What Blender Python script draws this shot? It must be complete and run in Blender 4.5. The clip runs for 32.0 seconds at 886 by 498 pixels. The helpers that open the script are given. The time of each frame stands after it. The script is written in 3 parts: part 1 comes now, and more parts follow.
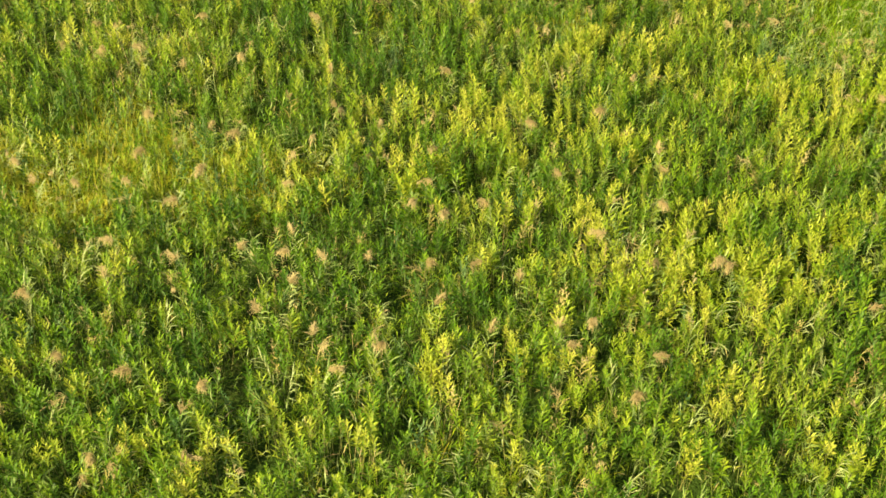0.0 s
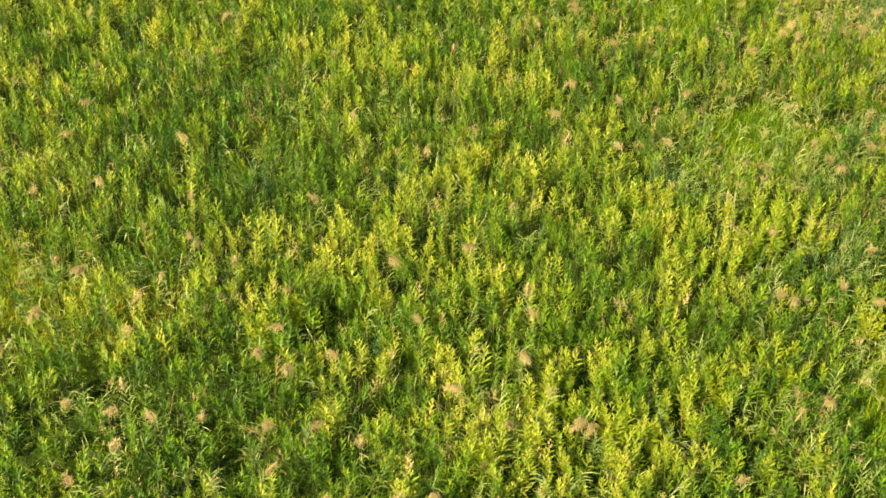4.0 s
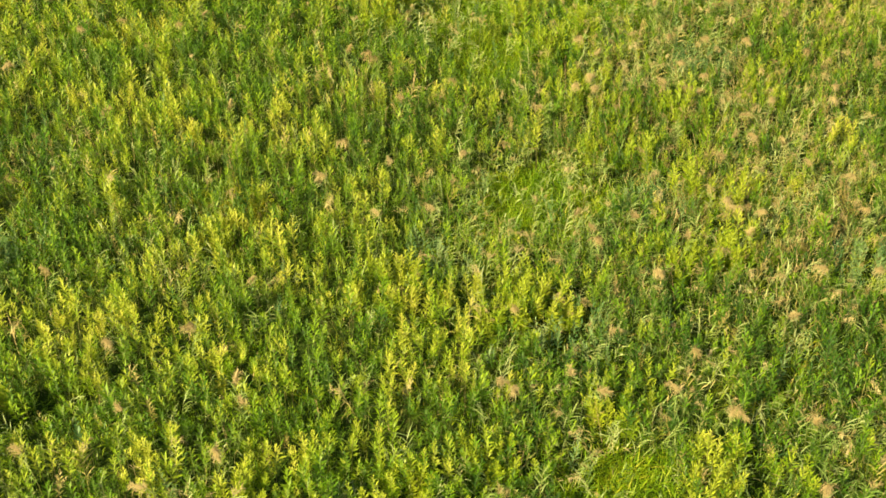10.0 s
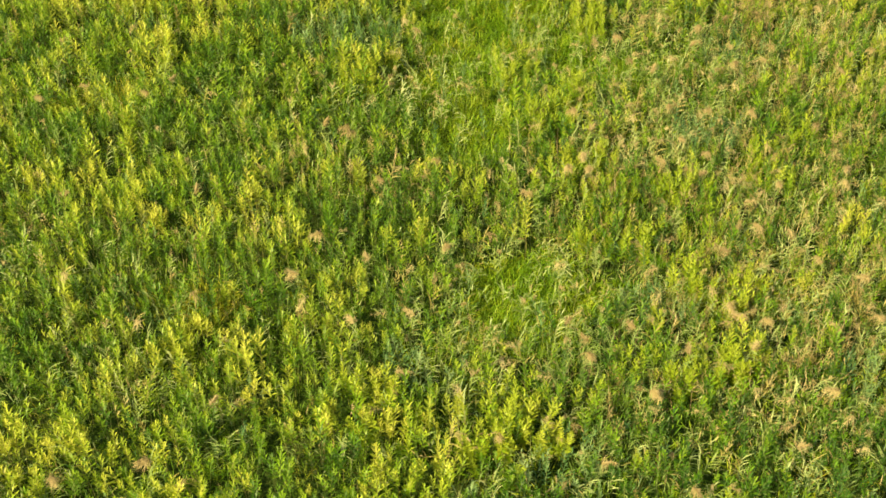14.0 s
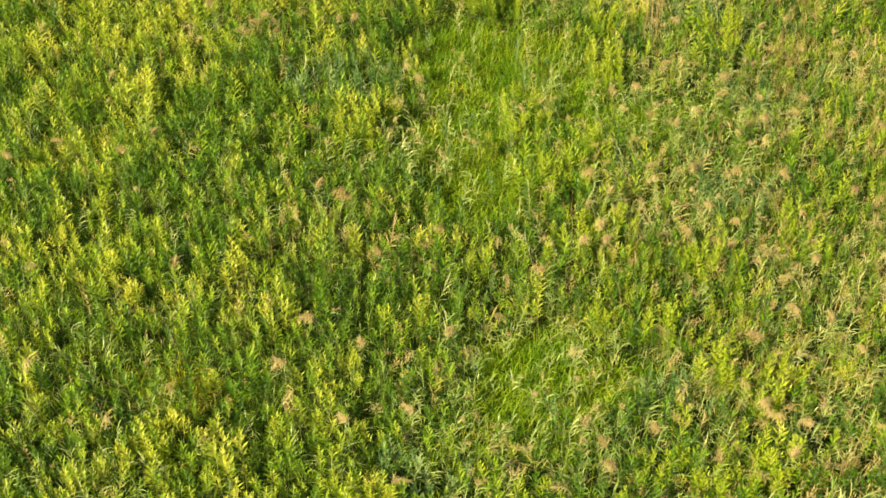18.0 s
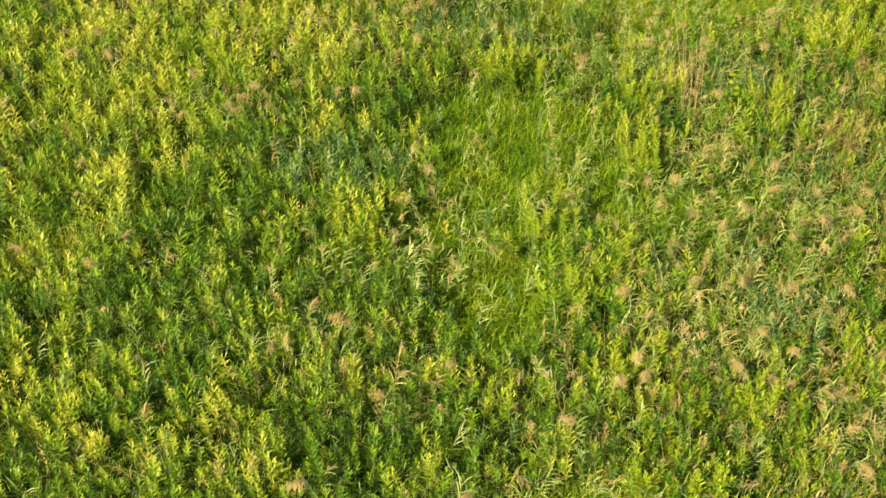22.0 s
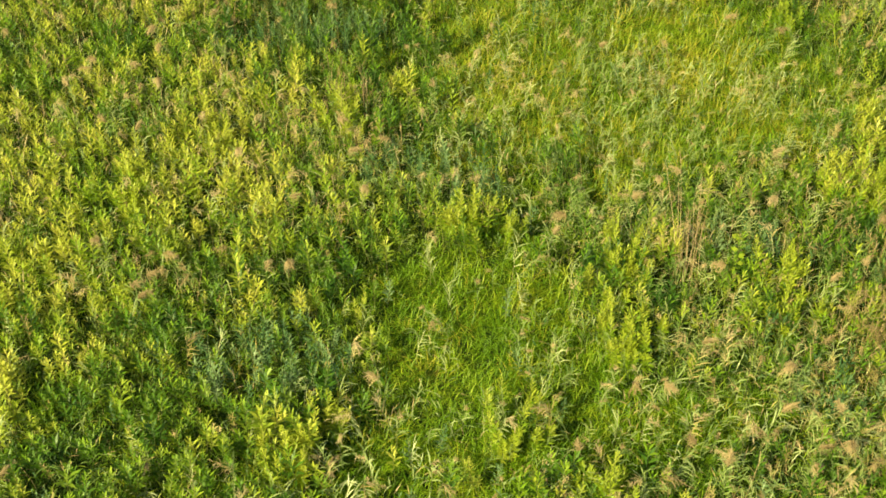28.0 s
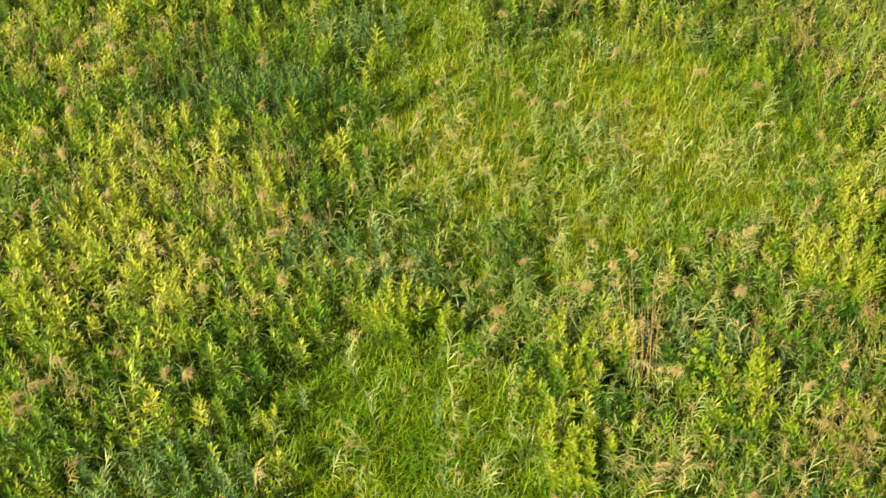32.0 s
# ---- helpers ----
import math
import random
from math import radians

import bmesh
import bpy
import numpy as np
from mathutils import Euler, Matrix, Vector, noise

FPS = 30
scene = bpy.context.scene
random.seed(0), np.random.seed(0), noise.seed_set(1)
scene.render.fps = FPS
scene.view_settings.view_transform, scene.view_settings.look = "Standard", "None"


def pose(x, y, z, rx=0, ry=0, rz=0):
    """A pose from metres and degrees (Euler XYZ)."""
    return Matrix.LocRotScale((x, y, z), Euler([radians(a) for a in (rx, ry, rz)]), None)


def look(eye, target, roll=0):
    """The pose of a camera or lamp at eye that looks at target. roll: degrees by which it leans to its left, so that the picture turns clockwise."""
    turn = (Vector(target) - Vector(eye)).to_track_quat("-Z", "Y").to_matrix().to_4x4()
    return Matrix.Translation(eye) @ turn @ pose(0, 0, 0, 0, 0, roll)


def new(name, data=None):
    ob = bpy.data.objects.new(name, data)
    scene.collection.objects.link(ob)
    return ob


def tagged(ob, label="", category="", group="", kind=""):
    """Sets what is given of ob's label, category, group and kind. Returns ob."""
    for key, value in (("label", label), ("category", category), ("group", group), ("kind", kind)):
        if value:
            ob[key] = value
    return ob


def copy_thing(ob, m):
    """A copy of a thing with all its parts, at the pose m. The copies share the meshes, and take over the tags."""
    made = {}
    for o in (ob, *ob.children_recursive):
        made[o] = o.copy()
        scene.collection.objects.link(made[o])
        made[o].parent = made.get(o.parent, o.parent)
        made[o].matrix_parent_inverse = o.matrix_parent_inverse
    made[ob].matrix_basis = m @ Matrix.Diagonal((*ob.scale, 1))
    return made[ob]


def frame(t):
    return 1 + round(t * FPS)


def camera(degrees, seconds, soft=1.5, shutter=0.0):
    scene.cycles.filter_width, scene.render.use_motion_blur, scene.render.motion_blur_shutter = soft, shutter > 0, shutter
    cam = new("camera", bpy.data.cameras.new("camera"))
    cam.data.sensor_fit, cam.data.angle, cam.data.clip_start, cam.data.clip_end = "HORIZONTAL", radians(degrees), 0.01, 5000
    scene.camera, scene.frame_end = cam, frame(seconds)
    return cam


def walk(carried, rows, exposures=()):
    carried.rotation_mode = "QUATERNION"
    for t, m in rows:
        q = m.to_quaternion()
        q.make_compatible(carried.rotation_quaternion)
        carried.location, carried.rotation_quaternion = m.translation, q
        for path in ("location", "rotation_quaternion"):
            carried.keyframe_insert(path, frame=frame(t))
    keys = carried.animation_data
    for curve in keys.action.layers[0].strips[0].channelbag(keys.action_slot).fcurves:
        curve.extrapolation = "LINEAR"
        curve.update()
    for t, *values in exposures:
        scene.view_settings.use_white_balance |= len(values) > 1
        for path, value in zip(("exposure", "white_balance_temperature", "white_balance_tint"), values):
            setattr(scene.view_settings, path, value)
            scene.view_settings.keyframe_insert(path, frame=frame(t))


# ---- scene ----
LENS = 40.0
PATH = [
    (0.0, (-5.717, -4.729, 11.035), (-5.678, 8.616, -1.045), -0.12),
    (0.5, (-5.537, -4.532, 11.021), (-5.510, 8.921, -0.939), -0.11),
    (1.0, (-5.394, -4.333, 11.031), (-5.350, 9.218, -0.818), -0.08),
    (1.5, (-5.269, -4.112, 11.067), (-5.197, 9.639, -0.548), 0.02),
    (2.0, (-5.110, -3.871, 11.113), (-5.040, 9.957, -0.412), 0.01),
    (2.5, (-4.924, -3.655, 11.170), (-4.837, 10.158, -0.371), 0.10),
    (4.5, (-3.482, -2.891, 11.387), (-3.336, 10.837, -0.254), 0.30),
    (5.0, (-2.976, -2.823, 11.432), (-2.860, 10.899, -0.216), 0.28),
    (5.5, (-2.484, -2.804, 11.470), (-2.386, 10.933, -0.161), 0.26),
    (6.0, (-2.059, -2.775, 11.506), (-1.954, 10.976, -0.109), 0.30),
    (6.5, (-1.683, -2.733, 11.552), (-1.568, 11.011, -0.071), 0.39),
    (7.0, (-1.352, -2.701, 11.642), (-1.248, 11.003, -0.028), 0.36),
    (7.5, (-1.090, -2.680, 11.713), (-0.976, 10.986, -0.002), 0.40),
    (8.0, (-0.877, -2.589, 11.753), (-0.752, 11.047, 0.004), 0.56),
    (8.5, (-0.707, -2.451, 11.801), (-0.597, 11.177, 0.042), 0.40),
    (9.0, (-0.559, -2.260, 11.836), (-0.459, 11.352, 0.058), 0.42),
    (9.5, (-0.396, -2.046, 11.853), (-0.325, 11.557, 0.066), 0.31),
    (10.0, (-0.287, -1.778, 11.882), (-0.227, 11.824, 0.093), 0.24),
    (10.5, (-0.190, -1.476, 11.958), (-0.173, 12.102, 0.141), 0.10),
    (11.0, (-0.094, -1.149, 12.041), (-0.124, 12.379, 0.168), -0.00),
    (11.5, (-0.021, -0.848, 12.109), (-0.069, 12.648, 0.198), -0.02),
    (12.0, (0.016, -0.549, 12.171), (-0.032, 12.924, 0.235), -0.02),
    (12.5, (0.003, -0.240, 12.234), (-0.015, 13.211, 0.272), 0.11),
    (13.0, (0.000, 0.000, 12.278), (-0.000, 13.429, 0.292), 0.16),
    (13.5, (-0.042, 0.204, 12.310), (0.019, 13.609, 0.298), 0.38),
    (14.0, (-0.059, 0.406, 12.351), (0.039, 13.769, 0.292), 0.55),
    (14.5, (-0.068, 0.632, 12.403), (0.057, 13.943, 0.287), 0.76),
    (16.5, (-0.042, 1.506, 12.146), (0.075, 14.885, 0.104), 0.70),
    (17.0, (-0.001, 1.790, 12.135), (0.037, 15.144, 0.066), 0.51),
    (17.5, (-0.005, 2.077, 12.128), (-0.004, 15.414, 0.041), 0.39),
    (18.0, (-0.009, 2.387, 12.096), (-0.013, 15.703, -0.016), 0.45),
    (18.5, (-0.054, 2.697, 12.050), (-0.057, 15.994, -0.082), 0.49),
    (19.0, (-0.070, 3.056, 12.023), (-0.089, 16.327, -0.137), 0.45),
    (19.5, (-0.108, 3.435, 12.017), (-0.113, 16.659, -0.195), 0.46),
    (20.0, (-0.107, 3.796, 12.016), (-0.132, 16.970, -0.249), 0.47),
    (20.5, (-0.076, 4.202, 12.019), (-0.150, 17.331, -0.295), 0.26),
    (21.0, (-0.037, 4.609, 12.030), (-0.167, 17.692, -0.332), 0.03),
    (21.5, (-0.002, 5.012, 12.030), (-0.187, 18.069, -0.359), -0.16),
    (22.0, (-0.046, 5.488, 12.013), (-0.212, 18.511, -0.412), -0.09),
    (22.5, (-0.094, 5.925, 12.003), (-0.224, 18.932, -0.440), 0.03),
    (23.0, (-0.157, 6.365, 11.993), (-0.215, 19.346, -0.477), 0.13),
    (23.5, (-0.132, 6.787, 11.989), (-0.161, 19.734, -0.517), 0.26),
    (24.0, (-0.069, 7.129, 11.977), (-0.068, 20.083, -0.521), 0.38),
    (24.5, (0.093, 7.468, 11.959), (0.048, 20.417, -0.543), 0.19),
    (25.0, (0.205, 7.776, 11.976), (0.131, 20.719, -0.533), -0.03),
    (25.5, (0.269, 8.053, 11.990), (0.208, 20.996, -0.519), 0.03),
    (27.5, (0.393, 9.224, 12.047), (0.387, 22.074, -0.559), 0.07),
    (28.0, (0.366, 9.612, 12.039), (0.414, 22.443, -0.584), 0.17),
    (28.5, (0.418, 9.963, 12.039), (0.441, 22.773, -0.606), 0.05),
    (29.0, (0.441, 10.328, 12.055), (0.479, 23.096, -0.633), 0.12),
    (29.5, (0.513, 10.618, 12.040), (0.568, 23.373, -0.661), 0.14),
    (30.0, (0.730, 10.860, 12.005), (0.699, 23.606, -0.704), -0.16),
    (30.5, (1.062, 11.028, 11.940), (0.868, 23.808, -0.734), -0.69),
    (31.0, (1.252, 11.247, 11.831), (1.023, 24.036, -0.833), -0.94),
    (31.5, (1.375, 11.487, 11.706), (1.166, 24.293, -0.942), -0.99),
    (32.0, (1.499, 11.788, 11.586), (1.284, 24.610, -1.045), -1.03),
]
cam = camera(LENS, 32.0, soft=1.68)
walk(cam, [(t, look(eye, target, roll)) for t, eye, target, roll in PATH],
     exposures=[(0.0, 1.77, 7000, 4), (10.0, 1.73, 7250, 4), (20.0, 1.68, 7000, 4), (32.0, 1.57, 6820, 4)])

# ---------------------------------------------------------------- light
SUN_ELEVATION, SUN_BEARING = radians(40), radians(221)   # bearing clockwise from +y
world = bpy.data.worlds.new("evening_sky")
scene.world = world
world.use_nodes = True
wn = world.node_tree.nodes
sky = wn.new("ShaderNodeTexSky")
sky.sky_type, sky.sun_disc = "NISHITA", False
sky.sun_elevation, sky.sun_rotation = SUN_ELEVATION, SUN_BEARING
sky.air_density, sky.dust_density = 1.0, 2.0
wn["Background"].inputs["Strength"].default_value = 0.056
world.node_tree.links.new(sky.outputs[0], wn["Background"].inputs["Color"])
sun = new("sun", bpy.data.lights.new("sun", "SUN"))
sun.data.energy, sun.data.angle, sun.data.color = 4.7, radians(1.0), (1.0, 0.86, 0.47)
toward = Vector((math.sin(SUN_BEARING) * math.cos(SUN_ELEVATION), math.cos(SUN_BEARING) * math.cos(SUN_ELEVATION), math.sin(SUN_ELEVATION)))
sun.matrix_world = look(toward * 60, (0, 0, 0))


# ---------------------------------------------------------------- materials
def leafy(name, dark, mid, light, rough=0.5, through_light=0.35, patch=0.35, grain=60.0):
    """A thin plant tissue: colour varies by plant, by leaf and by patch of the meadow; light shines through it."""
    m = bpy.data.materials.new(name)
    m.use_nodes = True
    n, l = m.node_tree.nodes, m.node_tree.links
    n.clear()
    tint = n.new("ShaderNodeAttribute")
    tint.attribute_name = "tint"
    geo = n.new("ShaderNodeNewGeometry")
    info = n.new("ShaderNodeObjectInfo")
    pos = n.new("ShaderNodeTexNoise")
    pos.inputs["Scale"].default_value, pos.inputs["Detail"].default_value = 0.55, 3.0
    l.new(geo.outputs["Position"], pos.inputs["Vector"])
    fine = n.new("ShaderNodeTexNoise")
    fine.inputs["Scale"].default_value, fine.inputs["Detail"].default_value = grain, 2.0
    l.new(geo.outputs["Position"], fine.inputs["Vector"])

    def maths(op, a, b):
        x = n.new("ShaderNodeMath")
        x.operation = op
        for k, v in enumerate((a, b)):
            if isinstance(v, (int, float)):
                x.inputs[k].default_value = v
            else:
                l.new(v, x.inputs[k])
        return x.outputs[0]

    fac = maths("MULTIPLY", tint.outputs["Fac"], 0.68)
    fac = maths("ADD", fac, maths("MULTIPLY", geo.outputs["Random Per Island"], 0.20))
    fac = maths("ADD", fac, maths("MULTIPLY", maths("SUBTRACT", pos.outputs["Fac"], 0.5), patch * 3.0))
    fac = maths("ADD", fac, maths("MULTIPLY", maths("SUBTRACT", fine.outputs["Fac"], 0.5), 0.22))
    fac = maths("ADD", fac, maths("MULTIPLY", info.outputs["Random"], 0.12))
    ramp = n.new("ShaderNodeValToRGB")
    ramp.color_ramp.elements[0].color, ramp.color_ramp.elements[0].position = (*dark, 1), 0.05
    ramp.color_ramp.elements[1].color, ramp.color_ramp.elements[1].position = (*light, 1), 0.95
    e = ramp.color_ramp.elements.new(0.48)
    e.color = (*mid, 1)
    l.new(fac, ramp.inputs["Fac"])
    bs = n.new("ShaderNodeBsdfPrincipled")
    bs.inputs["Roughness"].default_value = rough
    bs.inputs["Specular IOR Level"].default_value = 0.3
    l.new(ramp.outputs["Color"], bs.inputs["Base Color"])
    out = n.new("ShaderNodeOutputMaterial")
    if through_light > 0:
        tr = n.new("ShaderNodeBsdfTranslucent")
        warm = n.new("ShaderNodeMix")
        warm.data_type, warm.blend_type = "RGBA", "MULTIPLY"
        warm.inputs[0].default_value = 1.0
        l.new(ramp.outputs["Color"], warm.inputs[6])
        warm.inputs[7].default_value = (1.12, 1.14, 0.45, 1)
        l.new(warm.outputs[2], tr.inputs["Color"])
        mix = n.new("ShaderNodeMixShader")
        mix.inputs[0].default_value = through_light
        l.new(bs.outputs[0], mix.inputs[1])
        l.new(tr.outputs[0], mix.inputs[2])
        l.new(mix.outputs[0], out.inputs["Surface"])
    else:
        l.new(bs.outputs[0], out.inputs["Surface"])
    return m


def soil_material():
    m = bpy.data.materials.new("damp_soil_and_litter")
    m.use_nodes = True
    n, l = m.node_tree.nodes, m.node_tree.links
    bs = n["Principled BSDF"]
    bs.inputs["Roughness"].default_value = 0.95
    bs.inputs["Specular IOR Level"].default_value = 0.1
    geo = n.new("ShaderNodeNewGeometry")
    big, small = n.new("ShaderNodeTexNoise"), n.new("ShaderNodeTexNoise")
    big.inputs["Scale"].default_value, big.inputs["Detail"].default_value = 0.8, 5
    small.inputs["Scale"].default_value, small.inputs["Detail"].default_value = 26, 6
    for k in (big, small):
        l.new(geo.outputs["Position"], k.inputs["Vector"])
    mix = n.new("ShaderNodeMath")
    mix.operation = "ADD"
    l.new(big.outputs["Fac"], mix.inputs[0])
    l.new(small.outputs["Fac"], mix.inputs[1])
    ramp = n.new("ShaderNodeValToRGB")
    ramp.color_ramp.elements[0].position, ramp.color_ramp.elements[0].color = 0.35, (0.012, 0.022, 0.004, 1)
    ramp.color_ramp.elements[1].position, ramp.color_ramp.elements[1].color = 0.70, (0.056, 0.060, 0.016, 1)
    e = ramp.color_ramp.elements.new(0.52)
    e.color = (0.026, 0.050, 0.007, 1)
    half = n.new("ShaderNodeMath")
    half.operation = "MULTIPLY"
    half.inputs[1].default_value = 0.5
    l.new(mix.outputs[0], half.inputs[0])
    l.new(half.outputs[0], ramp.inputs["Fac"])
    l.new(ramp.outputs["Color"], bs.inputs["Base Color"])
    bump = n.new("ShaderNodeBump")
    bump.inputs["Strength"].default_value, bump.inputs["Distance"].default_value = 0.8, 0.05
    l.new(small.outputs["Fac"], bump.inputs["Height"])
    l.new(bump.outputs[0], bs.inputs["Normal"])
    return m


SOIL = soil_material()
STEM = leafy("green_stem", (0.05, 0.07, 0.02), (0.10, 0.125, 0.03), (0.20, 0.18, 0.06), 0.6, 0.0)
LEAF = leafy("forb_leaf", (0.041, 0.108, 0.010), (0.094, 0.194, 0.013), (0.230, 0.305, 0.030), 0.45, 0.44)
YOUNG = leafy("young_forb_leaf", (0.104, 0.220, 0.010), (0.209, 0.322, 0.018), (0.387, 0.425, 0.055), 0.45, 0.44)
GOLD = leafy("golden_forb_leaf", (0.187, 0.280, 0.015), (0.303, 0.370, 0.030), (0.473, 0.470, 0.080), 0.45, 0.42)
SILVER = leafy("grey_green_leaf", (0.042, 0.112, 0.036), (0.085, 0.175, 0.056), (0.210, 0.300, 0.130), 0.45, 0.36)
REED = leafy("reed_leaf", (0.105, 0.185, 0.036), (0.225, 0.300, 0.090), (0.435, 0.485, 0.235), 0.42, 0.36)
DRYLEAF = leafy("straw_leaf", (0.190, 0.160, 0.046), (0.300, 0.255, 0.085), (0.460, 0.390, 0.165), 0.6, 0.30)
PLUME = leafy("tan_plume", (0.250, 0.185, 0.088), (0.365, 0.285, 0.145), (0.500, 0.415, 0.235), 0.85, 0.40)
GRASS = leafy("grass_blade", (0.073, 0.165, 0.005), (0.141, 0.255, 0.008), (0.303, 0.360, 0.022), 0.5, 0.46)
STALK = leafy("dead_stalk", (0.170, 0.120, 0.060), (0.310, 0.235, 0.120), (0.480, 0.385, 0.210), 0.8, 0.0)
STRAWGRASS = leafy("yellow_grass_blade", (0.196, 0.235, 0.012), (0.329, 0.325, 0.024), (0.477, 0.415, 0.065), 0.5, 0.44)
MATS = [STEM, LEAF, YOUNG, GOLD, SILVER, REED, DRYLEAF, PLUME, GRASS, STALK, STRAWGRASS]
M_STEM, M_LEAF, M_YOUNG, M_GOLD, M_SILVER, M_REED, M_DRY, M_PLUME, M_GRASS, M_STALK, M_YELLOW = range(11)


# ---------------------------------------------------------------- plant pieces: (points, quads, material index)
class Piece:
    def __init__(self):
        self.v, self.q, self.m, self.t = [], [], [], []
        self.tag = "stem"

    def strip(self, rows, mat):
        """Quads between successive rows of equally many points."""
        k = len(self.v)
        w = len(rows[0])
        for r in rows:
            self.v.extend(tuple(p) for p in r)
        for a in range(len(rows) - 1):
            for b in range(w - 1):
                self.q.append((k + a * w + b, k + a * w + b + 1, k + (a + 1) * w + b + 1, k + (a + 1) * w + b))
                self.m.append(mat)
                self.t.append(self.tag)

    def leaf(self, base, turn, rise, length, width, mat, droop=0.0):
        """A pointed leaf of one folded quad."""
        out = Vector((math.cos(turn) * math.cos(rise), math.sin(turn) * math.cos(rise), math.sin(rise)))
        side = Vector((-math.sin(turn), math.cos(turn), 0))
        mid = Vector(base) + out * length * 0.45
        tip = Vector(base) + out * length - Vector((0, 0, droop * length))
        k = len(self.v)
        lift = Vector((0, 0, width * 0.25))
        self.v.extend(tuple(p) for p in (Vector(base), mid + side * width * 0.5 + lift, tip, mid - side * width * 0.5 + lift))
        self.q.append((k, k + 1, k + 2, k + 3))
        self.m.append(mat)
        self.t.append(self.tag)

    def blade(self, base, turn, rise, length, width, mat, sag, segs=3, twist=0.0):
        """A long arching blade that narrows to its tip."""
        p = Vector(base)
        rows = []
        ang = rise
        for s in range(segs + 1):
            u = s / segs
            w = width * (0.7 + 0.6 * u if u < 0.4 else 0.94 * (1 - (u - 0.4) / 0.6) ** 0.8 + 0.05)
            side = Vector((-math.sin(turn), math.cos(turn), 0.5 * math.sin(twist + u))) * w * 0.5
            rows.append((p + side, p - side))
            p = p + Vector((math.cos(turn) * math.cos(ang), math.sin(turn) * math.cos(ang), math.sin(ang))) * length / segs
            ang -= sag / segs
        self.strip(rows, mat)

    def stem(self, points, r0, r1, mat):
        rows = []
        for s, p in enumerate(points):
            u = s / (len(points) - 1)
            r = r0 + (r1 - r0) * u
            rows.append([Vector(p) + Vector((math.cos(a) * r, math.sin(a) * r, 0)) for a in (0, 2.094, 4.189, 6.2832)])
        self.strip(rows, mat)

    def arrays(self):
        return np.array(self.v, np.float32), np.array(self.q, np.int32), np.array(self.m, np.int32)


def curve_points(height, lean, turn, n):
    return [Vector((math.cos(turn) * lean * (k / n) ** 1.6, math.sin(turn) * lean * (k / n) ** 1.6, height * k / n)) for k in range(n + 1)]


def along(points, u):
    x = u * (len(points) - 1)
    k = min(int(x), len(points) - 2)
    return points[k].lerp(points[k + 1], x - k)


def forb(rng, leaves=36, height=0.85, leaf_mat=M_LEAF, top_mat=M_YOUNG, top=0.24, size=0.084, bare=0.34, side_shoots=0, tight=0.0):
    """An upright leafy stem: a narrow spire of lance-shaped leaves that rise more steeply towards the tip."""
    p = Piece()
    bow, t = rng.uniform(0.0, 0.10), rng.uniform(0, 6.28)
    pts = [Vector((0, 0, 0)), Vector((bow * 0.3 * math.cos(t), bow * 0.3 * math.sin(t), height * 0.5)), Vector((bow * math.cos(t), bow * math.sin(t), height))]
    p.stem([pts[0], pts[2]], 0.0042, 0.0022, M_STEM)
    a = rng.uniform(0, 6.28)
    for k in range(leaves):
        u = bare + (1 - bare) * (k + 0.5) / leaves
        a += 2.4 + rng.uniform(-0.2, 0.2)
        crown = u > 1 - top
        v = (u - bare) / (1 - bare)
        rise = 0.52 + tight + (0.62 - 0.5 * tight) * v ** 1.5 + rng.uniform(-0.16, 0.16)
        ln = size * (0.95 + 0.30 * math.sin(3.1416 * min(1, v * 1.15)) - 0.42 * v ** 4) * rng.uniform(0.85, 1.15)
        p.tag = "crown" if crown else "foliage"
        p.leaf(along(pts, u), a, rise, ln, ln * rng.uniform(0.19, 0.25), top_mat if crown else leaf_mat, rng.uniform(0.0, 0.14))
    for k in range(side_shoots):
        u0 = rng.uniform(0.45, 0.75)
        b = along(pts, u0)
        t = rng.uniform(0, 6.28)
        ln = (1 - u0) * height * rng.uniform(0.5, 0.85)
        q = [b, b + Vector((math.cos(t) * ln * 0.3, math.sin(t) * ln * 0.3, ln * 0.55)), b + Vector((math.cos(t) * ln * 0.42, math.sin(t) * ln * 0.42, ln))]
        p.tag = "foliage"
        for j in range(12):
            u = 0.1 + 0.9 * j / 11
            a += 2.4
            l2 = size * 0.72 * rng.uniform(0.7, 1.2)
            p.leaf(along(q, u), a, 0.45 + 0.6 * u + rng.uniform(-0.15, 0.15), l2, l2 * 0.25, top_mat if u > 0.5 else leaf_mat, 0.1)
    return p


def plume(p, pts, rng, strands=120, length=0.19, mat=M_PLUME):
    """A soft seed head: many fine strands that hang to one side from the bent end of a stem."""
    nod = rng.uniform(0, 6.28)
    p.tag = "plume"
    bow = Vector((math.cos(nod), math.sin(nod), -0.35)) * length * rng.uniform(0.6, 1.2)
    for k in range(strands):
        u = rng.random() ** 0.8
        b = along(pts, 0.90 + 0.10 * u) + bow * u * u
        t = nod + rng.gauss(0, 0.6)
        p.leaf(b, t, rng.gauss(0.1, 0.5), length * rng.uniform(0.35, 0.8) * (1.15 - 0.5 * u), rng.uniform(0.005, 0.009), mat, rng.uniform(0.1, 0.7))


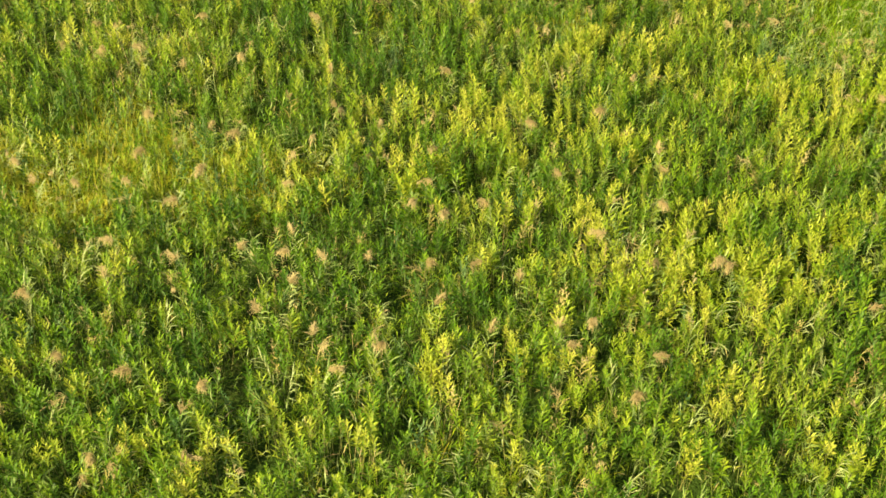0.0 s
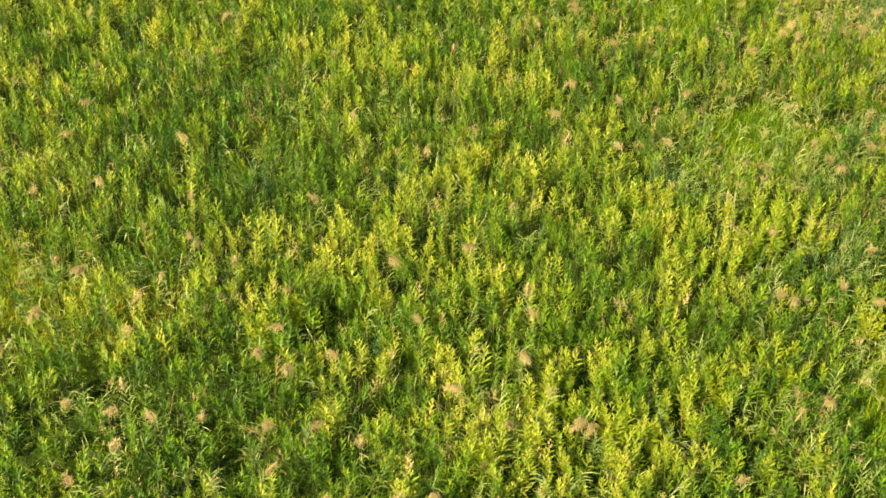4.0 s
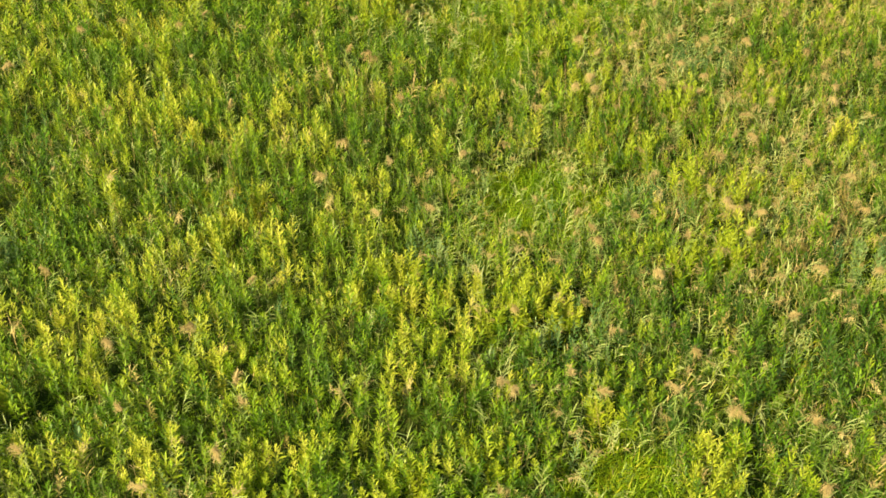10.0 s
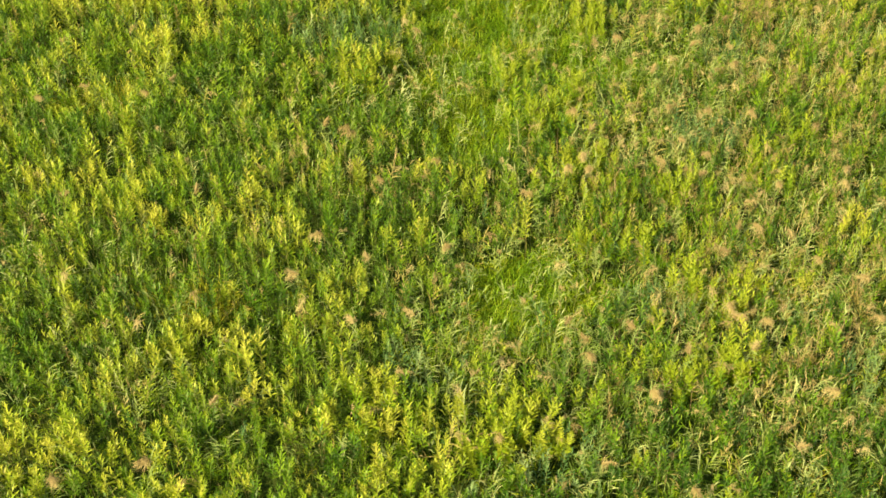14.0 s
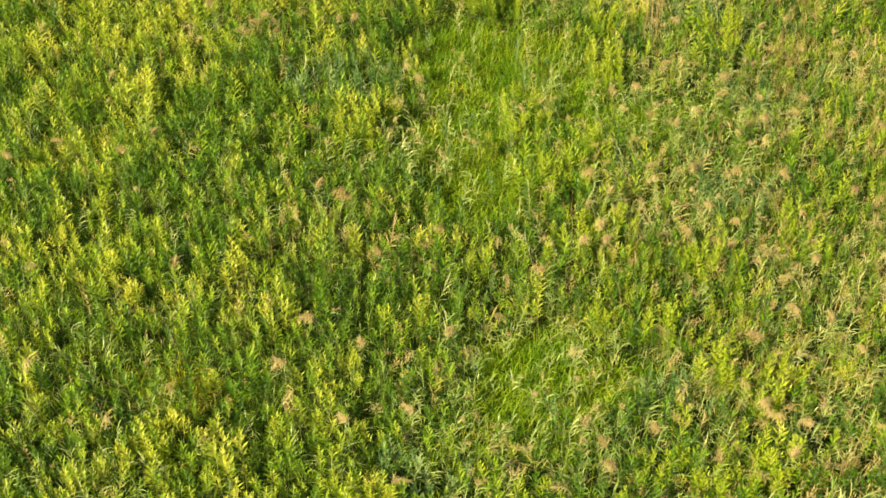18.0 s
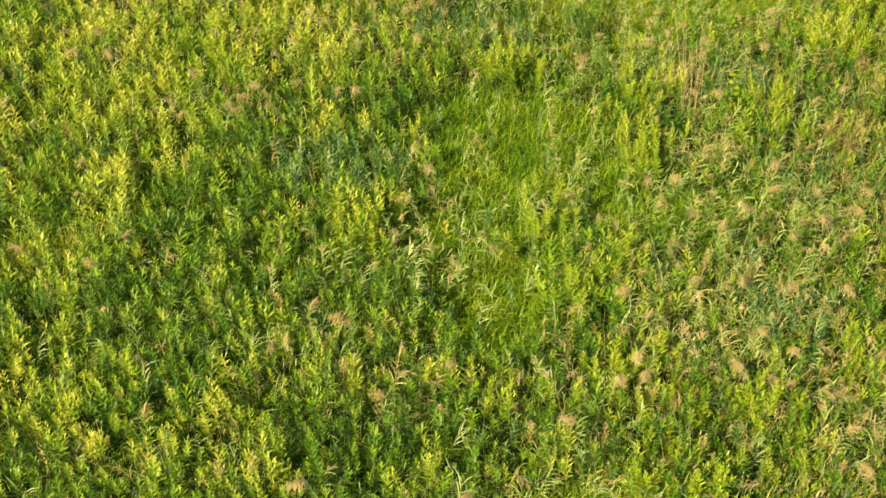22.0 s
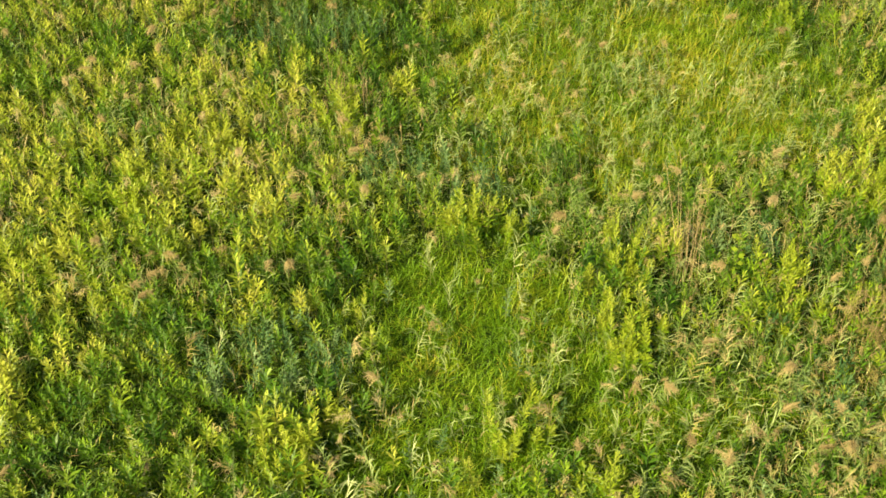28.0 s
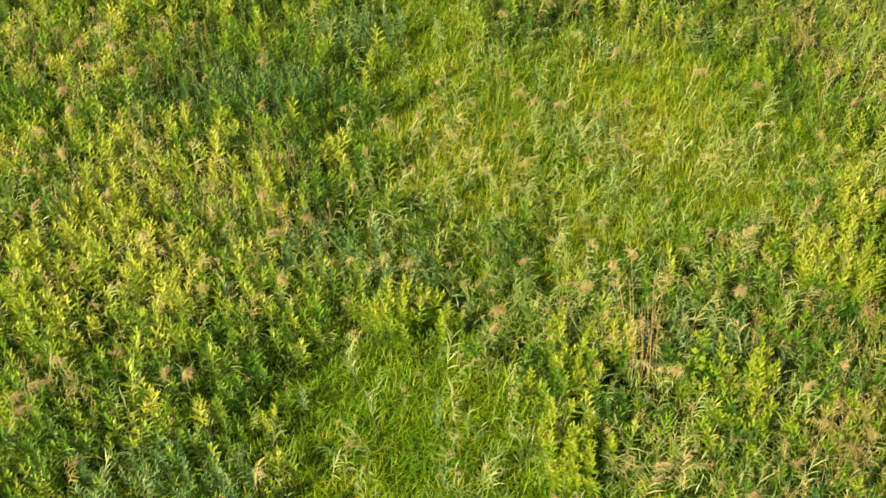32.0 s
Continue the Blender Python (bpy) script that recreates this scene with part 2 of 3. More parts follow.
def reed(rng, height=1.0, leaves=9, leaf_mat=M_REED, seeded=True, strands=120):
    """A reed: long blades in two rows, blown over to one side, and a tan plume."""
    p = Piece()
    t0 = rng.uniform(0, 6.28)
    pts = curve_points(height, rng.uniform(0.05, 0.2), t0, 3)
    p.stem(pts, 0.0045, 0.002, M_STEM)
    blown = rng.uniform(0.25, 1.3)
    for k in range(leaves):
        u = 0.38 + 0.58 * k / leaves + rng.uniform(-0.01, 0.01)
        p.tag = "leaf#%d" % k
        t = t0 + (blown if k % 2 else -blown) + rng.gauss(0, 0.22)
        p.blade(along(pts, u), t, rng.uniform(0.25, 0.85), rng.uniform(0.13, 0.21), rng.uniform(0.010, 0.0145), leaf_mat, rng.uniform(0.4, 1.1), 2, rng.uniform(-1, 1))
    if seeded:
        plume(p, pts, rng, strands)
    return p


def star_reed(rng, height=0.45, blades=9, head=24, mat=M_REED):
    """A low reed: broad pale blades arching out in a star below a small faded head."""
    p = Piece()
    pts = curve_points(height, rng.uniform(0.02, 0.1), rng.uniform(0, 6.28), 2)
    p.stem(pts, 0.004, 0.002, M_STEM)
    t = rng.uniform(0, 6.28)
    for k in range(blades):
        p.tag = "blade#%d" % k
        t += 2.4 + rng.gauss(0, 0.3)
        u = 0.35 + 0.62 * k / blades
        p.blade(along(pts, u), t, rng.uniform(0.35, 1.0), rng.uniform(0.10, 0.185), rng.uniform(0.012, 0.0165), mat, rng.uniform(0.7, 1.7), 2, rng.uniform(-1, 1))
    if head:
        plume(p, pts, rng, head, 0.11)
    return p


def tuft(rng, blades=16, height=0.18, mat=M_GRASS, spread=0.08, width=0.007):
    """A tuft of fine grass blades that lean the same way."""
    p = Piece()
    comb = rng.uniform(0, 6.28)
    for k in range(blades):
        b = (rng.gauss(0, spread), rng.gauss(0, spread), 0)
        ln = height * rng.uniform(0.6, 1.25)
        p.leaf(b, comb + rng.gauss(0, 1.4), rng.uniform(0.25, 1.15), ln, width * rng.uniform(0.8, 1.4), mat, rng.uniform(0.0, 0.35))
    return p


def undergrowth(rng, leaves=14, mats=(M_LEAF, M_LEAF, M_GRASS, M_REED, M_YOUNG)):
    """Loose leaves and blades between the stems."""
    p = Piece()
    for k in range(leaves):
        b = (rng.gauss(0, 0.10), rng.gauss(0, 0.10), rng.uniform(0.05, 0.45))
        mat = rng.choice(mats)
        ln = rng.uniform(0.09, 0.2)
        p.leaf(b, rng.uniform(0, 6.28), rng.uniform(-0.1, 1.2), ln, rng.uniform(0.009, 0.015), mat, rng.uniform(0.0, 0.4))
    return p


def dead_stalk(rng, height=0.9, bend=0.25, turn=None, tassel=0, r0=0.006):
    p = Piece()
    pts = curve_points(height, rng.uniform(0.1, 1.0) * bend, rng.uniform(0, 6.28) if turn is None else turn + rng.gauss(0, 0.7), 4)
    p.stem(pts, r0, 0.5 * r0, M_STALK)
    for k in range(3):
        b = along(pts, rng.uniform(0.5, 1.0))
        p.blade(b, rng.uniform(0, 6.28), rng.uniform(-0.1, 1.1), rng.uniform(0.08, 0.18), 0.008, M_DRY if k % 2 else M_STALK, rng.uniform(0.2, 1.5), 2)
    for k in range(tassel):
        p.leaf(along(pts, rng.uniform(0.82, 1.0)), rng.uniform(0, 6.28), rng.uniform(0.2, 1.4), rng.uniform(0.05, 0.11), 0.009, M_PLUME, 0.2)
    return p


# ---------------------------------------------------------------- meshes
def mesh_from(name, v, q, m, tint=None):
    """A mesh of quads, with only the materials that it uses."""
    me = bpy.data.meshes.new(name)
    me.vertices.add(len(v))
    me.vertices.foreach_set("co", np.ascontiguousarray(v, np.float32).ravel())
    me.loops.add(q.size)
    me.loops.foreach_set("vertex_index", np.ascontiguousarray(q, np.int32).ravel())
    me.polygons.add(len(q))
    me.polygons.foreach_set("loop_start", np.arange(0, q.size, 4, dtype=np.int32))
    used = np.unique(m)
    for k in used:
        me.materials.append(MATS[k])
    me.polygons.foreach_set("material_index", np.searchsorted(used, m).astype(np.int32))
    if tint is not None:
        me.attributes.new("tint", "FLOAT", "POINT").data.foreach_set("value", np.ascontiguousarray(tint, np.float32))
    me.update(calc_edges=True)
    return me


def scatter(name, shapes, places, label, category, heights=(0.8, 1.2), lean=0.10, seed=1, tint=None):
    """One object of kind stuff: the shapes set at the places, each turned, scaled and leant."""
    rs = np.random.RandomState(seed)
    vs, qs, ms, ts = [], [], [], []
    off = 0
    pick = rs.randint(0, len(shapes), len(places))
    t_all = rs.rand(len(places)) if tint is None else tint
    for k, shape in enumerate(shapes):
        v, q, m = shape.arrays()
        at = places[pick == k]
        n = len(at)
        if not n:
            continue
        a, s = rs.rand(n) * 6.2832, rs.uniform(*heights, n)
        if at.shape[1] > 2:
            s = s * at[:, 2]
        lx = rs.normal(0, lean, n) + 0.06 * waves(at[:, 0], at[:, 1], 81, 2.4)
        ly = rs.normal(0, lean, n) + 0.06 * waves(at[:, 0], at[:, 1], 82, 2.4)
        c, d = np.cos(a)[:, None], np.sin(a)[:, None]
        z = v[None, :, 2] * s[:, None]
        x = (v[None, :, 0] * c - v[None, :, 1] * d) * s[:, None] + lx[:, None] * z + at[:, 0:1]
        y = (v[None, :, 0] * d + v[None, :, 1] * c) * s[:, None] + ly[:, None] * z + at[:, 1:2]
        z = z + height_at(at[:, 0], at[:, 1])[:, None]
        vs.append(np.stack([x, y, z], -1).reshape(-1, 3).astype(np.float32))
        qs.append((q[None] + (np.arange(n) * len(v))[:, None, None] + off).reshape(-1, 4))
        ms.append(np.tile(m, n))
        ts.append(np.repeat(t_all[pick == k], len(v)))
        off += n * len(v)
    ob = new(name, mesh_from(name, np.concatenate(vs), np.concatenate(qs), np.concatenate(ms), np.concatenate(ts)))
    return tagged(ob, label, category, kind="stuff")


# ---------------------------------------------------------------- plan of the meadow
def waves(x, y, seed, size):
    """Smooth random relief, about -1 to 1."""
    rs = np.random.RandomState(seed)
    out = np.zeros_like(x, dtype=float)
    for k in range(9):
        a, f = rs.rand() * 6.2832, rs.uniform(0.6, 2.2) * 6.2832 / size
        out += np.sin((x * np.cos(a) + y * np.sin(a)) * f + rs.rand() * 6.2832)
    return out / 3.2


def height_at(x, y):
    return 0.035 * waves(np.asarray(x, float), np.asarray(y, float), 5, 6.0)


def inside(x, y, spots, ragged=0.2):
    """1 within the ellipses (x, y, rx, ry), 0 outside, with uneven edges."""
    best = np.zeros_like(x, dtype=float)
    rough = ragged * waves(x, y, 11, 1.3) + 0.6 * ragged * waves(x, y, 12, 0.5)
    for cx, cy, rx, ry in spots:
        d = np.hypot((x - cx) / rx, (y - cy) / ry) + rough
        best = np.maximum(best, np.clip((1.15 - d) / 0.3, 0, 1))
    return best


CLEARINGS = [(0.75, 20.3, 1.55, 1.5), (0.5, 18.5, 1.3, 1.35), (0.5, 16.8, 0.75, 0.95), (1.9, 19.6, 1.0, 0.85), (1.5, 22.3, 0.5, 1.1), (3.6, 25.7, 3.8, 2.7), (1.0, 28.4, 1.0, 1.3), (1.4, 12.8, 1.3, 0.9), (1.9, 6.9, 0.75, 1.2), (3.0, 18.6, 1.3, 0.8)]
REED_GLADES = [(1.1, 12.4, 1.7, 1.3), (2.6, 22.2, 1.9, 0.9), (3.2, 18.5, 2.1, 1.2), (3.6, 17.8, 1.8, 2.2), (-0.3, 17.8, 1.2, 0.8), (3.4, 24.7, 3.2, 1.5)]
STRAW_ZONES = [(-4.6, 27.3, 2.2, 1.0), (7.4, 28.2, 1.4, 1.2), (7.6, 26.6, 0.7, 1.0), (5.2, 13.0, 1.4, 0.9), (3.7, 12.7, 1.0, 0.4), (-1.4, 23.2, 1.2, 0.8), (-1.3, 24.0, 0.8, 0.4), (-4.0, 20.9, 0.9, 0.5), (4.2, 13.4, 0.9, 0.6), (4.5, 11.8, 1.7, 1.2), (4.6, 15.1, 2.0, 1.4), (-1.7, 22.9, 1.3, 0.8), (-3.6, 23.9, 2.4, 1.7), (-1.0, 15.3, 1.1, 0.6), (6.2, 19.5, 1.5, 2.6), (3.4, 16.9, 1.0, 0.7)]
STRAW_ZONES += [(4.3, 10.6, 1.2, 0.5), (2.8, 11.05, 0.9, 0.4), (4.2, 12.9, 2.2, 1.6), (3.6, 15.4, 2.0, 1.2), (-3.4, 6.5, 0.45, 0.35), (-6.3, 13.8, 0.5, 0.4), (-3.6, 14.2, 0.4, 0.35), (6.6, 16.5, 0.6, 0.7), (-5.7, 22.7, 0.9, 0.7), (-3.4, 22.2, 0.9, 0.6), (-10.5, 11.4, 0.9, 0.6)]
GOLD_ZONES = [(-4.6, 25.7, 1.1, 0.6), (-1.4, 24.7, 0.6, 0.4), (-5.9, 20.9, 0.9, 0.5), (-5.6, 17.3, 0.8, 0.4), (-5.7, 9.9, 0.7, 0.4), (2.1, 13.1, 0.5, 0.3), (-1.5, 18.4, 0.5, 0.22), (-2.7, 10.7, 0.5, 0.3), (-4.7, 10.3, 0.5, 0.3), (2.2, 16.4, 0.6, 0.4), (-5.2, 22.0, 0.8, 0.6)]
GOLD_ZONES += [(-4.7, 18.9, 1.2, 0.7), (4.5, 28.3, 1.1, 0.5), (-2.6, 8.8, 0.6, 0.5), (-4.6, 19.4, 0.4, 0.8), (-4.4, 21.6, 0.8, 0.6), (-1.9, 7.4, 1.3, 0.9), (-3.0, 6.4, 1.6, 1.0), (-0.4, 9.7, 1.2, 0.7), (0.9, 10.2, 0.8, 0.6), (3.1, 7.4, 0.9, 0.8), (3.3, 11.4, 1.2, 0.45), (-3.8, 14.5, 1.3, 0.6), (-5.4, 15.6, 1.2, 0.8),
              (-3.4, 22.5, 1.7, 1.0), (7.0, 24.6, 0.9, 2.4), (1.8, 17.1, 0.8, 0.5), (2.9, 20.2, 0.6, 0.4), (2.5, 17.4, 0.7, 0.5), (-4.8, 20.6, 1.5, 0.8), (-5.6, 23.0, 1.4, 1.2), (-4.2, 9.6, 1.4, 0.8)]
YELLOW_GRASS = [(-10.8, 9.0, 2.6, 1.1), (-9.4, 8.5, 1.0, 0.6), (3.8, 25.6, 3.0, 1.9), (5.6, 24.6, 1.5, 0.8), (2.0, 26.4, 1.0, 0.5), (-3.4, 12.8, 0.6, 0.3), (4.3, 13.0, 0.9, 0.35), (-5.9, 17.9, 0.8, 0.4)]
GREY_CLUMPS = [(0.7, 22.6, 0.5, 0.35), (-2.6, 26.4, 0.6, 0.35), (4.5, 21.5, 0.6, 0.35), (5.3, 18.9, 0.5, 0.4), (3.0, 12.4, 0.5, 0.3), (-6.3, 11.5, 0.5, 0.3), (0.1, 23.0, 0.95, 0.5), (-1.5, 26.7, 0.9, 0.6), (0.0, 28.0, 0.9, 0.45), (4.25, 16.3, 0.6, 0.45), (-1.7, 19.4, 1.0, 0.75), (1.5, 9.7, 0.6, 0.3), (5.6, 11.2, 0.5, 0.5), (-0.3, 11.2, 0.6, 0.35)]
BARE_GAPS = [(3.72, 20.95, 0.2, 0.28), (-8.2, 7.2, 0.35, 0.25), (-8.1, 4.8, 0.3, 0.25), (-2.1, 9.8, 0.5, 0.3), (-8.6, 6.5, 0.25, 0.25), (4.2, 21.5, 0.25, 0.2), (-3.7, 16.1, 0.4, 0.25), (1.5, 9.3, 0.4, 0.18)]
# deep green growth, with the shade of dark places put into the leaf tint
LUSH_SHADE_ZONES = [(-4.3, 24.2, 0.8, 0.4), (-4.1, 16.7, 0.8, 0.4), (-4.5, 12.5, 0.6, 0.4), (4.8, 11.1, 0.7, 0.4), (-9.2, 5.1, 0.8, 0.5), (-6.3, 15.4, 0.7, 0.4), (-3.6, 10.3, 0.5, 0.3), (-2.8, 21.0, 0.8, 0.4), (1.5, 22.1, 0.5, 0.4), (-1.3, 18.7, 0.7, 0.6)]
LUSH_SHADE_ZONES += [(0.5, 23.3, 1.0, 0.7), (4.4, 10.0, 1.5, 0.9), (3.6, 12.0, 1.0, 0.5), (4.5, 21.4, 0.9, 0.7), (3.0, 21.0, 0.6, 0.35), (4.7, 16.8, 0.9, 0.5), (5.2, 13.9, 0.6, 0.5), (-2.4, 18.8, 1.7, 0.9), (-1.6, 17.2, 1.3, 0.6), (-7.5, 6.6, 2.2, 1.6), (-1.0, 20.9, 0.8, 0.7), (-3.2, 20.2, 0.8, 0.4), (1.4, 9.4, 1.0, 0.5),
              (5.6, 12.3, 0.7, 1.0), (1.6, 15.6, 0.9, 0.6), (-4.5, 26.2, 0.8, 0.4), (-2.2, 26.6, 1.4, 0.7), (-7.0, 13.5, 1.5, 1.0), (-3.5, 16.3, 1.0, 0.6), (2.2, 21.0, 0.7, 0.4)]
LUSH_SHADE_ZONES += [(2.2, 7.0, 1.0, 1.0), (4.4, 8.8, 1.4, 0.8), (4.4, 12.5, 1.3, 0.7), (-8.4, 12.7, 0.6, 1.5), (-6.1, 11.3, 1.2, 0.7), (-3.4, 15.2, 0.4, 0.35), (-4.4, 17.9, 1.0, 0.35), (3.4, 20.6, 0.4, 0.5)]
# the strip of meadow that is overflown: centre x, near y, far y
STRIP = [(-5.7, 3.4, 15.2), (-4.2, 4.6, 16.6), (-2.4, 5.4, 17.0), (-0.9, 5.6, 17.0), (0.0, 7.5, 19.0), (0.0, 10.0, 21.0), (0.0, 13.5, 24.0), (0.4, 16.5, 26.5), (1.5, 18.5, 29.2)]


def in_strip(x, y, margin=1.0):
    ok = np.zeros(len(x), bool)
    for cx, near, far in STRIP:
        ok |= (np.abs(x - cx) < 5.2 + 0.27 * (y - near) + margin) & (y > near - margin) & (y < far + margin)
    return ok


def places(count_per_m2, seed, margin=1.0):
    """Uneven but well-spread places over the strip."""
    rs = np.random.RandomState(seed)
    step = 1 / math.sqrt(count_per_m2)
    gx, gy = np.meshgrid(np.arange(-15, 10.5, step), np.arange(2.0, 31.0, step))
    x = gx.ravel() + rs.uniform(-0.75, 0.75, gx.size) * step
    y = gy.ravel() + rs.uniform(-0.75, 0.75, gx.size) * step
    ok = in_strip(x, y, margin)
    return x[ok], y[ok], rs


def bunched(x, y, seed, per_m2, pull):
    """Draws the places towards the nearest of many scattered roots; also gives each its root's number."""
    rs = np.random.RandomState(seed)
    step = 1 / math.sqrt(per_m2)
    i0, j0 = np.floor(x / step).astype(int), np.floor(y / step).astype(int)
    jx, jy = rs.rand(512, 512), rs.rand(512, 512)
    best, bx, by, root = np.full(len(x), 1e9), x.copy(), y.copy(), np.zeros(len(x), int)
    for di in (-1, 0, 1):
        for dj in (-1, 0, 1):
            i, j = (i0 + di) % 512, (j0 + dj) % 512
            cx, cy = (i0 + di + jx[i, j]) * step, (j0 + dj + jy[i, j]) * step
            d = np.hypot(x - cx, y - cy)
            near = d < best
            best[near], bx[near], by[near], root[near] = d[near], cx[near], cy[near], (i * 512 + j)[near]
    return x + (bx - x) * pull, y + (by - y) * pull, root


# ---------------------------------------------------------------- ground
def build_ground():
    axis = np.concatenate([[-1500, -400, -120, -50], np.linspace(-24, 40, 129), [70, 140, 420, 1500]])
    gx, gy = np.meshgrid(axis, axis)
    v = np.stack([gx.ravel(), gy.ravel(), height_at(gx.ravel(), gy.ravel())], -1)
    n = len(axis)
    i = np.arange(n * n).reshape(n, n)
    q = np.stack([i[:-1, :-1].ravel(), i[:-1, 1:].ravel(), i[1:, 1:].ravel(), i[1:, :-1].ravel()], -1)
    me = bpy.data.meshes.new("ground")
    me.from_pydata(v.tolist(), [], q.tolist())
    me.materials.append(SOIL)
    return tagged(new("ground", me), "damp dark meadow soil with brown plant litter", "ground", kind="structure")


build_ground()
R = random.Random(7)
FORBS = [forb(R, R.randint(20, 22), R.uniform(0.66, 0.82), top_mat=M_YOUNG if k % 2 else M_LEAF, size=0.087, bare=0.54, tight=0.14) for k in range(8)]
YOUNG_FORBS = [forb(R, R.randint(20, 22), R.uniform(0.70, 0.85), M_YOUNG, M_GOLD if k % 2 else M_YOUNG, 0.28, 0.088, 0.54, k % 2, 0.12) for k in range(6)]
BROAD_FORBS = [forb(R, R.randint(18, 21), R.uniform(0.56, 0.76), top_mat=M_YOUNG if k % 2 else M_LEAF, size=0.112, bare=0.46) for k in range(6)]
BROAD_YOUNG = [forb(R, R.randint(18, 21), R.uniform(0.60, 0.80), M_YOUNG, M_GOLD if k % 2 else M_YOUNG, 0.30, 0.112, 0.46) for k in range(5)]
GREY_FORBS = [forb(R, 28, R.uniform(0.6, 0.82), M_SILVER, M_SILVER, 0.3, 0.086, 0.2, 1) for k in range(4)]
SEEDED_FORBS = [forb(R, 26, R.uniform(0.6, 0.82), M_YOUNG if k % 3 else M_DRY, M_DRY if k % 2 else M_PLUME, 0.2, 0.070, 0.42, 1) for k in range(6)]
REEDS = [reed(R, R.uniform(0.82, 1.02), R.randint(10, 12)) for k in range(8)]
BARE_REEDS = [reed(R, R.uniform(0.55, 0.80), R.randint(9, 11), M_REED, False) for k in range(5)]
PALE_REEDS = [reed(R, R.uniform(0.62, 0.85), R.randint(8, 10), M_REED if k % 2 else M_DRY, True, 30) for k in range(4)]
TUFTS = [tuft(R, 14, 0.23, width=0.009) for k in range(8)]
LONG_TUFTS = [tuft(R, 13, 0.28, width=0.010) for k in range(6)]
YELLOW_TUFTS = [tuft(R, 18, 0.36, M_YELLOW if k % 3 else M_YOUNG, 0.08, 0.008) for k in range(5)]
UNDER = [undergrowth(R) for k in range(6)]
FADING = [undergrowth(R, 16, (M_REED, M_DRY, M_REED, M_SILVER, M_PLUME)) for k in range(6)]
STAR_REEDS = [star_reed(R, R.uniform(0.34, 0.6), R.randint(8, 10), (0, 26)[k % 2]) for k in range(8)]
STALKS = [dead_stalk(R, 0.66, 0.14, r0=0.0045) for k in range(5)]

# forbs, thinned to nothing in the clearings
x, y, rs = places(66, 21)
x, y, root = bunched(x, y, 15, 8.0, 0.36)
per_root = np.random.RandomState(17).normal(0, 1, (3, 512 * 512))
clear = inside(x, y, CLEARINGS)
glade = inside(x, y, REED_GLADES)
gold = inside(x, y, GOLD_ZONES, 0.5)
straw = inside(x, y, STRAW_ZONES, 0.5)
grey = inside(x, y, GREY_CLUMPS)
gap = inside(x, y, BARE_GAPS)
ygrass = inside(x, y, YELLOW_GRASS, 0.4)
clump = waves(x, y, 31, 1.4)
near_east = np.clip((x + 0.5) / 1.5, 0, 1) * np.clip((13 - y) / 3, 0, 1)
keep = rs.rand(len(x)) < (1 - 0.995 * clear) * (1 - 0.68 * glade) * (1 - gap) * (1 - 0.9 * grey) * (1 - 0.1 * straw) * (1 - 0.8 * ygrass) * np.clip(0.85 + 0.35 * clump, 0.25, 1) * (1 - 0.2 * near_east)
# below, lush darkens the tint for both deep green leaves and painted shade
lush = inside(x, y, LUSH_SHADE_ZONES, 0.4)
west = np.clip((-x - 0.6) / 1.5, 0, 1) * np.clip((y - 17.5) / 2.5, 0, 1)
# yellower west and greener east also stand in for stronger light on the west
yellowness = 0.18 + 0.06 * west + 0.08 * np.clip((-x - 1.5) / 2, 0, 1) * np.clip((y - 12) / 2, 0, 1) - 0.08 * np.clip((x - 1.5) / 2, 0, 1) + 0.6 * gold + 0.2 * straw + 0.28 * waves(x, y, 33, 1.7) + 0.17 * per_root[0][root] - 0.6 * lush
roll = 0.15 + 0.7 * rs.rand(len(x))
is_young = roll < yellowness
east = np.clip((x - 0.5) / 3, 0, 1) * np.clip((y - 9) / 2, 0, 1)
is_seeded = ~is_young & (rs.rand(len(x)) < 0.05 + 0.15 * east + 0.42 * straw)
size = np.clip(0.95 + 0.14 * waves(x, y, 35, 1.2) + rs.normal(0, 0.06, len(x)) + 0.06 * per_root[1][root], 0.55, 1.3)
# uneven light put into the tint: west painted lighter, near east darker
tint = np.clip(0.5 + 0.08 * west + 0.1 * np.clip(-x / 3, -1.3, 1.0) + 0.34 * waves(x, y, 33, 1.7) + rs.normal(0, 0.20, len(x)) + 0.17 * per_root[2][root] - 0.2 * near_east - 0.42 * lush + 0.2 * gold, -0.3, 1.2)
broad = rs.rand(len(x)) < np.clip(0.12 + 0.8 * (y - 14.5) / 4.0, 0.12, 0.85)
size = size * (1 + 0.12 * inside(x, y, [(-1.5, 19.2, 0.9, 0.8), (-1.3, 17.9, 0.7, 0.6)]))
P3 = np.stack([x, y, size], -1)
a = keep & ~is_young & ~is_seeded & ~broad
scatter("leafy_meadow_forbs", FORBS, P3[a], "dense slender upright green leafy meadow stems on damp soil", "meadow plants", lean=0.075, seed=41, tint=tint[a])
a = keep & ~is_young & ~is_seeded & broad & (rs.rand(len(x)) < 0.85)
scatter("broad_leafy_meadow_forbs", BROAD_FORBS, P3[a], "lush green meadow stems with longer spreading leaves", "meadow plants", lean=0.09, seed=54, tint=tint[a])
a = keep & is_young & ~broad
scatter("yellow_green_meadow_forbs", YOUNG_FORBS, P3[a], "yellow-green leafy stems standing among darker green ones", "meadow plants", lean=0.075, seed=42, tint=tint[a])
a = keep & is_young & broad
scatter("broad_yellow_green_forbs", BROAD_YOUNG, P3[a], "yellow-green stems with longer spreading leaves", "meadow plants", seed=55, tint=tint[a])
a = keep & is_seeded
